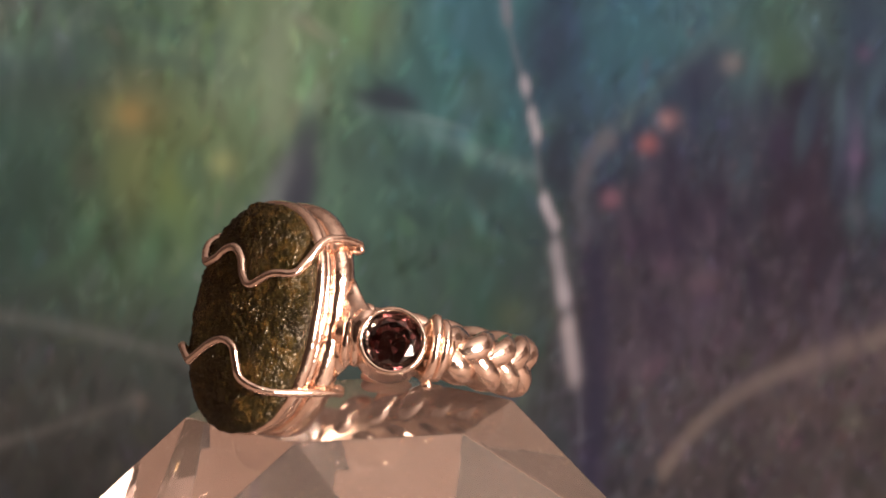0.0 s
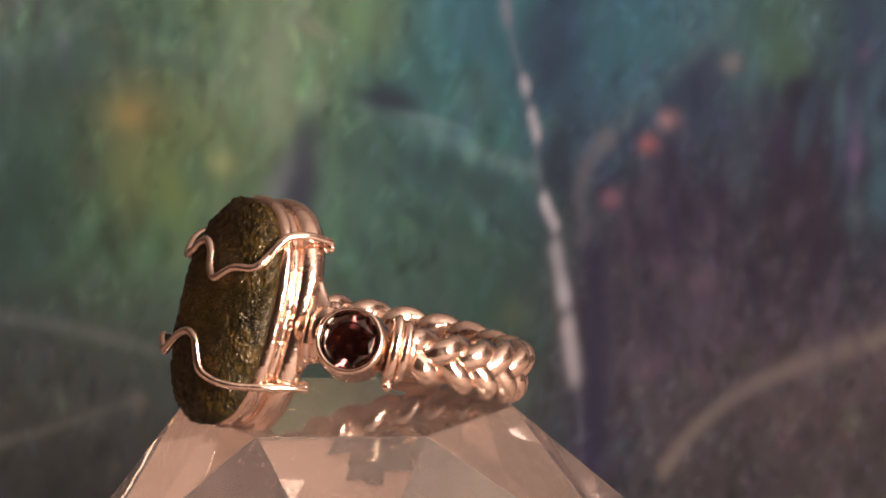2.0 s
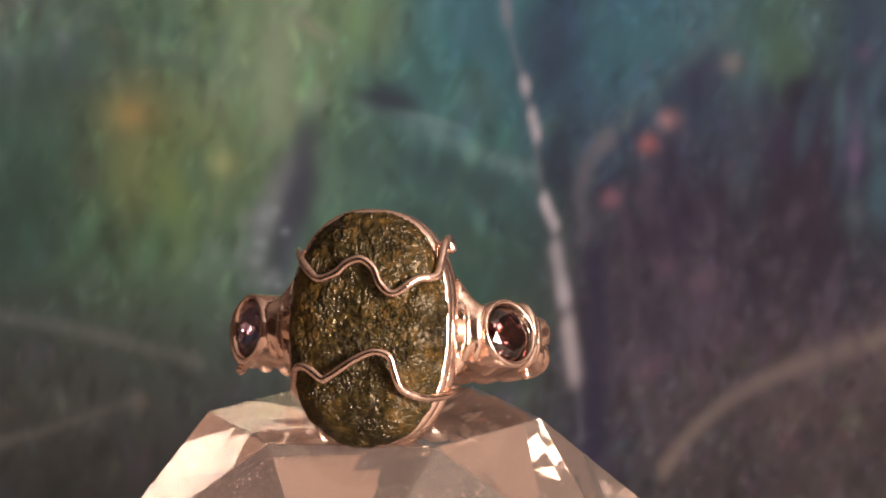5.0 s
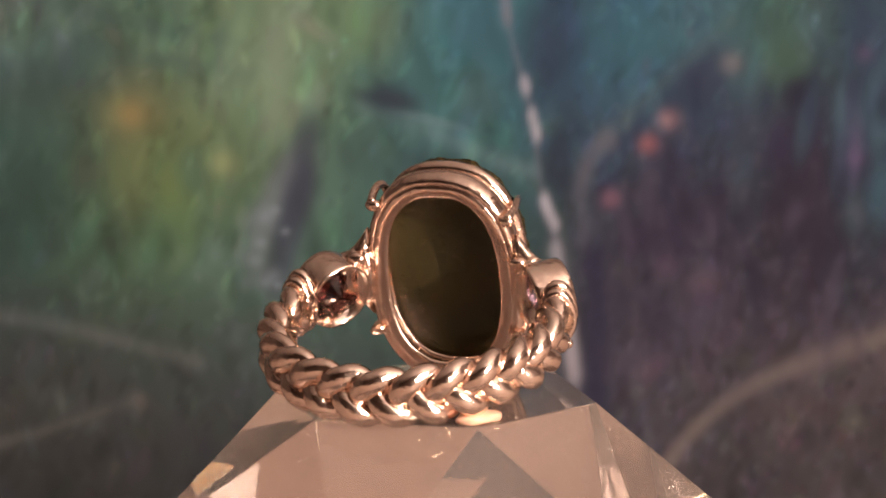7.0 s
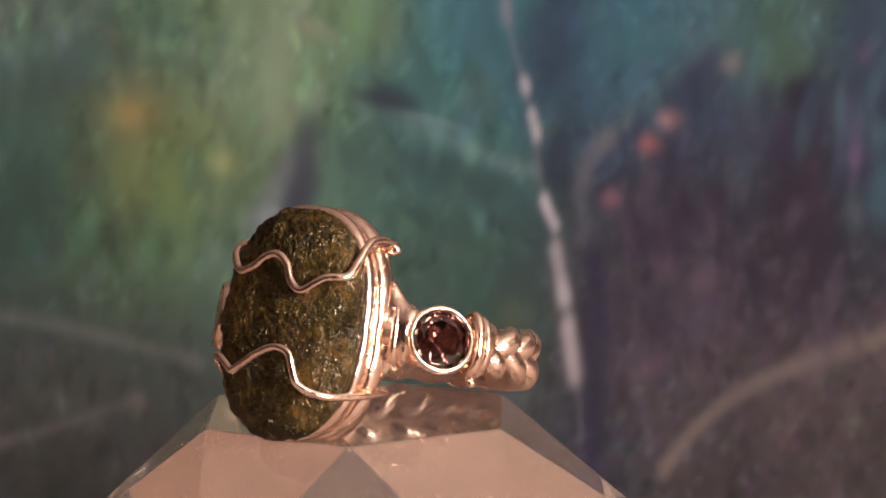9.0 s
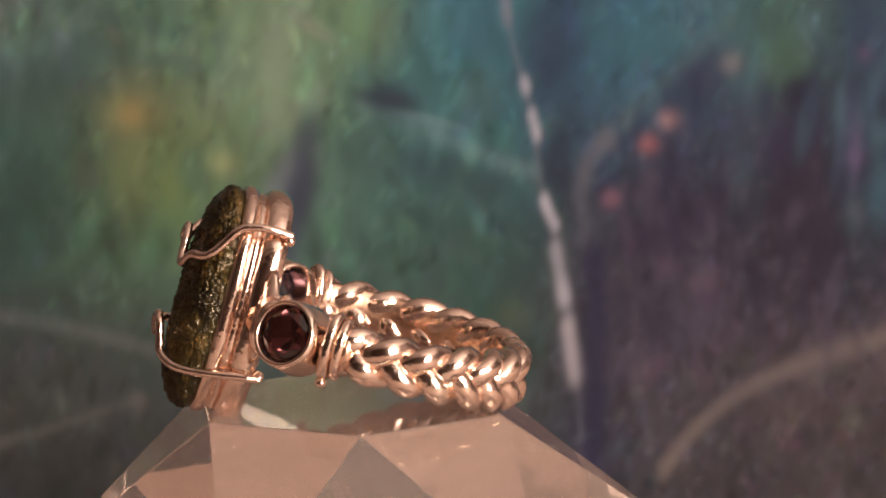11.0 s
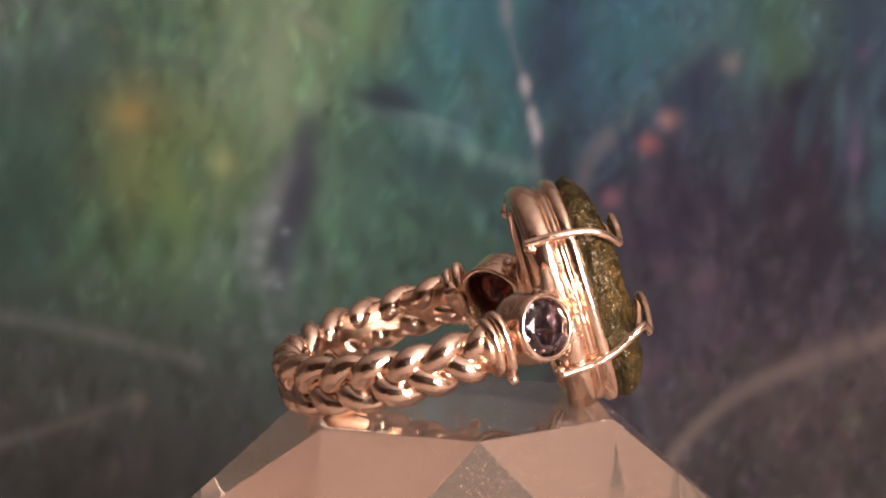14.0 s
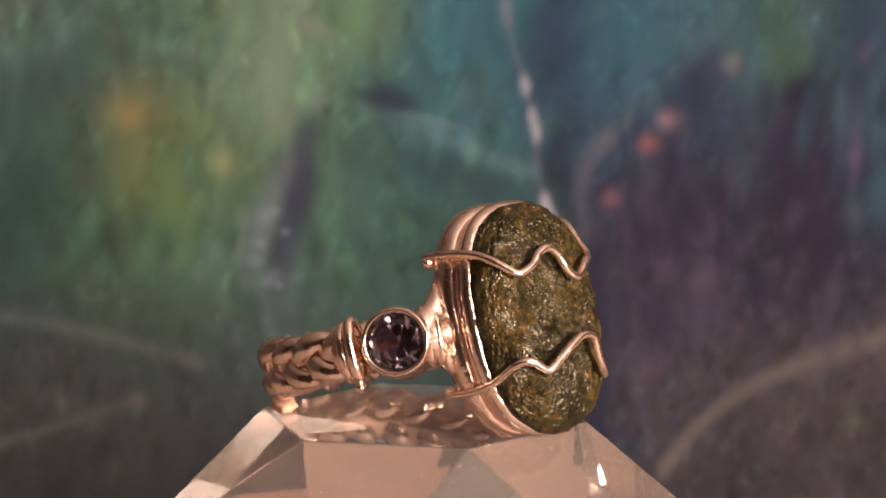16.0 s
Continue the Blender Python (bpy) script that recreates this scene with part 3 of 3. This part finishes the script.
BAND_Y, BAND_Z, BAND_R = -1.0, -2.7, 9.95


def around(deg, r, z):
    """A place on the band's circle."""
    return Vector((-0.4 + r * math.cos(radians(deg)), BAND_Y + r * math.sin(radians(deg)), BAND_Z + z))


def braid(ring):
    """Three plaited wires that run round the back of the finger hole."""
    first, last, turns, n = -24.0, 204.0, 5.0, 220
    for strand in range(3):
        path = []
        for i in range(n):
            s = i / (n - 1)
            deg = first + (last - first) * s
            phase = 2 * math.pi * (turns * s + strand / 3)
            wobble = noise.noise_vector(Vector((s * 26, strand * 7.3, 2.1))) * 0.16
            phase += wobble.z
            path.append(around(deg, BAND_R + wobble.x + 0.50 * math.sin(2 * phase), wobble.y + (1.0 + 0.42 * math.sin(math.pi * s)) * math.sin(phase)))
        bm = bmesh.new()
        sweep(bm, path, 0.90, segs=12, up=lambda p: Vector((p.x + 0.4, p.y - BAND_Y, 0)), squash=0.82, taper=6)
        part("braid_strand", jewel(bm), GOLD, ring)
    bm = bmesh.new()
    arc = [around(-22 + 224 * k / 60, BAND_R - 0.45, 0) for k in range(61)]
    sweep(bm, arc, 1.55, segs=12, up=lambda p: Vector((p.x + 0.4, p.y - BAND_Y, 0)), squash=0.35)
    part("band_liner", jewel(bm), GOLD_DULL, ring)


def gem_mesh(r, depth):
    """A round cut stone with table, crown and pavilion facets; its table looks along +z."""
    bm = bmesh.new()
    for k in range(8):
        a = math.pi * k / 4
        bm.verts.new((0.66 * r * math.cos(a), 0.66 * r * math.sin(a), 0.26 * r))
        a += math.pi / 8
        bm.verts.new((0.86 * r * math.cos(a), 0.86 * r * math.sin(a), 0.16 * r))
        bm.verts.new((0.74 * r * math.cos(a), 0.74 * r * math.sin(a), -0.46 * depth))
    for k in range(16):
        a = math.pi * k / 8
        bm.verts.new((r * math.cos(a), r * math.sin(a), 0.0))
        bm.verts.new((r * math.cos(a), r * math.sin(a), -0.08))
    bm.verts.new((0, 0, -depth))
    bmesh.ops.convex_hull(bm, input=bm.verts[:])
    return bm


def side_setting(ring, side, mat, label):
    """A cup with a round gem on the ring's shoulder, with wire collars on both sides of it."""
    centre = Vector((8.8, -8.5, -2.6)) if side > 0 else Vector((-9.4, -8.55, -2.6))
    aim = radians(40 if side > 0 else 36)
    out = Vector((side * math.cos(aim), -math.sin(aim), 0.20 if side > 0 else 0.04)).normalized()
    frame_m = Matrix.Translation(centre) @ out.to_track_quat("Z", "Y").to_matrix().to_4x4()
    bm = bmesh.new()
    profile = ((2.12, -0.35), (2.14, 0.12), (2.30, 0.24), (2.48, 0.10), (2.55, -0.4), (2.60, -1.4), (2.70, -2.4), (2.64, -2.7), (2.42, -2.7), (2.25, -1.6), (2.14, -0.7))
    profile = [(0.96 * r, z) for r, z in profile]
    loft(bm, [[frame_m @ Vector((r * math.cos(2 * math.pi * k / 40), r * math.sin(2 * math.pi * k / 40), z)) for k in range(40)] for r, z in profile], closed=True)
    cup = part("gem_cup", jewel(bm), GOLD, ring)
    bm = gem_mesh(2.04, 2.3)
    bmesh.ops.transform(bm, matrix=frame_m @ Matrix.Translation((0, 0, -0.35)), verts=bm.verts[:])
    part("gem", jewel(bm), mat, cup, label, smooth=False)

    def at(deg, r, z):
        return around(deg if side > 0 else 180 - deg, r, z + 0.05)

    for deg, r, zz, rr, w in ((-23.5, 10.45, 2.1, 1.0, 0.40), (-19.5, 10.3, 1.85, 1.0, 0.38), (-51.0, 10.7, 1.9, 0.8, 0.34), (-55.0, 10.6, 2.0, 0.75, 0.36)):
        bm = bmesh.new()
        loop = [at(deg, r + rr * math.cos(2 * math.pi * k / 36), zz * math.sin(2 * math.pi * k / 36)) for k in range(36)]
        sweep(bm, loop, w, closed=True, segs=8)
        part("collar", jewel(bm), GOLD, ring)
    for d0, d1, r in ((-23, -16, 1.1), (-60, -50, 0.9)):
        bm = bmesh.new()
        sweep(bm, [at(d0 + (d1 - d0) * k / 6, 10.35 if d0 > -40 else 10.7, 0) for k in range(7)], r, segs=14, up=(0, 0, 1), squash=1.25)
        part("shoulder", jewel(bm), GOLD_DULL, ring)
    # a flared web between the stone's setting and the cup
    bm = bmesh.new()
    x_in, x_out = (5.3, 7.3) if side > 0 else (-5.9, -7.9)
    rings = []
    for k in range(7):
        f = k / 6
        high, thick = 3.5 - 1.9 * math.sin(f * math.pi / 2), 0.75 + 0.25 * f
        rings.append([Vector((x_in + (x_out - x_in) * f + thick * 0.25 * math.cos(a), -9.9 + 0.5 * f + thick * math.cos(a), -2.4 + high * math.sin(a)))
                      for a in (2 * math.pi * j / 20 for j in range(20))])
    loft(bm, rings, cap=True)
    part("web", jewel(bm), GOLD, ring)
    for deg, r, z in ((-23, 10.9, -2.55),):
        bm = bmesh.new()
        bmesh.ops.create_uvsphere(bm, u_segments=12, v_segments=8, radius=0.4, matrix=Matrix.Translation(at(deg, r, z)))
        part("bead", jewel(bm), GOLD, ring)


def ring_thing():
    ring = tagged(new("ring"), "rose gold ring with rough green stone and braided band", "ring")
    stone = part("stone", stone_mesh(), STONE, ring, "rough dark olive green glassy stone")
    stone.data.materials.append(STONE_BACK)
    for i in range(180 * 6):
        stone.data.polygons[i].material_index = 1
    bezel_parts(ring)
    clasp_wires(ring)
    braid(ring)
    side_setting(ring, 1, GARNET, "round faceted red brown gem")
    side_setting(ring, -1, IOLITE, "round faceted violet grey gem")
    return ring


# a flattened pale peach lump below the band, on the crystal's top
def peach_lump():
    bm = bmesh.new()
    bmesh.ops.create_icosphere(bm, subdivisions=3, radius=1.0)
    for v in bm.verts:
        v.co += v.co.normalized() * 0.22 * noise.noise(v.co * 1.7)
        v.co = Vector((v.co.x * 1.9, v.co.y * 0.9, max(0.0, v.co.z * 0.55 + 0.35)))
    bmesh.ops.transform(bm, matrix=Matrix.Scale(MM, 4) @ pose(-6.9, 4.9, 0.0, 0, 0, 50), verts=bm.verts[:])
    return tagged(mesh_object("peach_lump", bm, PALE_PEACH), "small pale peach lump between the band and the crystal", "wax")


# ---- the turning ----
TURNS = ((0.0, -47.7), (0.5, -57.7), (1.0, -71.9), (1.5, -76.9), (2.0, -61.4), (2.5, -46.6), (3.0, -36.8), (3.5, -31.35), (4.0, -28.4), (4.2, -27.9),
         (4.7, -19.6), (5.2, 1.7), (5.7, 34.7), (6.0, 59.6), (6.3, 87.9), (6.5, 108.5), (7.0, 163.3), (7.5, 223.3), (8.0, 279.4), (8.5, 317.2), (9.0, 327.8),
         (9.2, 326.2), (9.7, 317.8), (10.2, 304.2), (10.8, 283.0), (11.3, 260.5), (11.5, 249.0), (12.0, 217.0), (12.5, 182.3), (13.0, 147.0), (13.5, 116.2),
         (14.0, 96.9), (14.5, 84.3), (15.0, 75.6), (15.5, 57.7), (16.0, 44.5))


def motions():
    for thing, z in ((the_disc, TABLE_Z + 0.0001), (the_crystal, TABLE_Z + DISC_H * MM + 0.0002), (the_ring, AXIS_Z + SEAT * MM + 0.0002), (the_lump, AXIS_Z + SEAT * MM + 0.0002)):
        walk(thing, [(t, pose(0, 0, z, 0, 0, turn)) for t, turn in TURNS])


the_disc = turntable()
the_crystal = crystal()
the_ring = ring_thing()
the_lump = peach_lump()
motions()
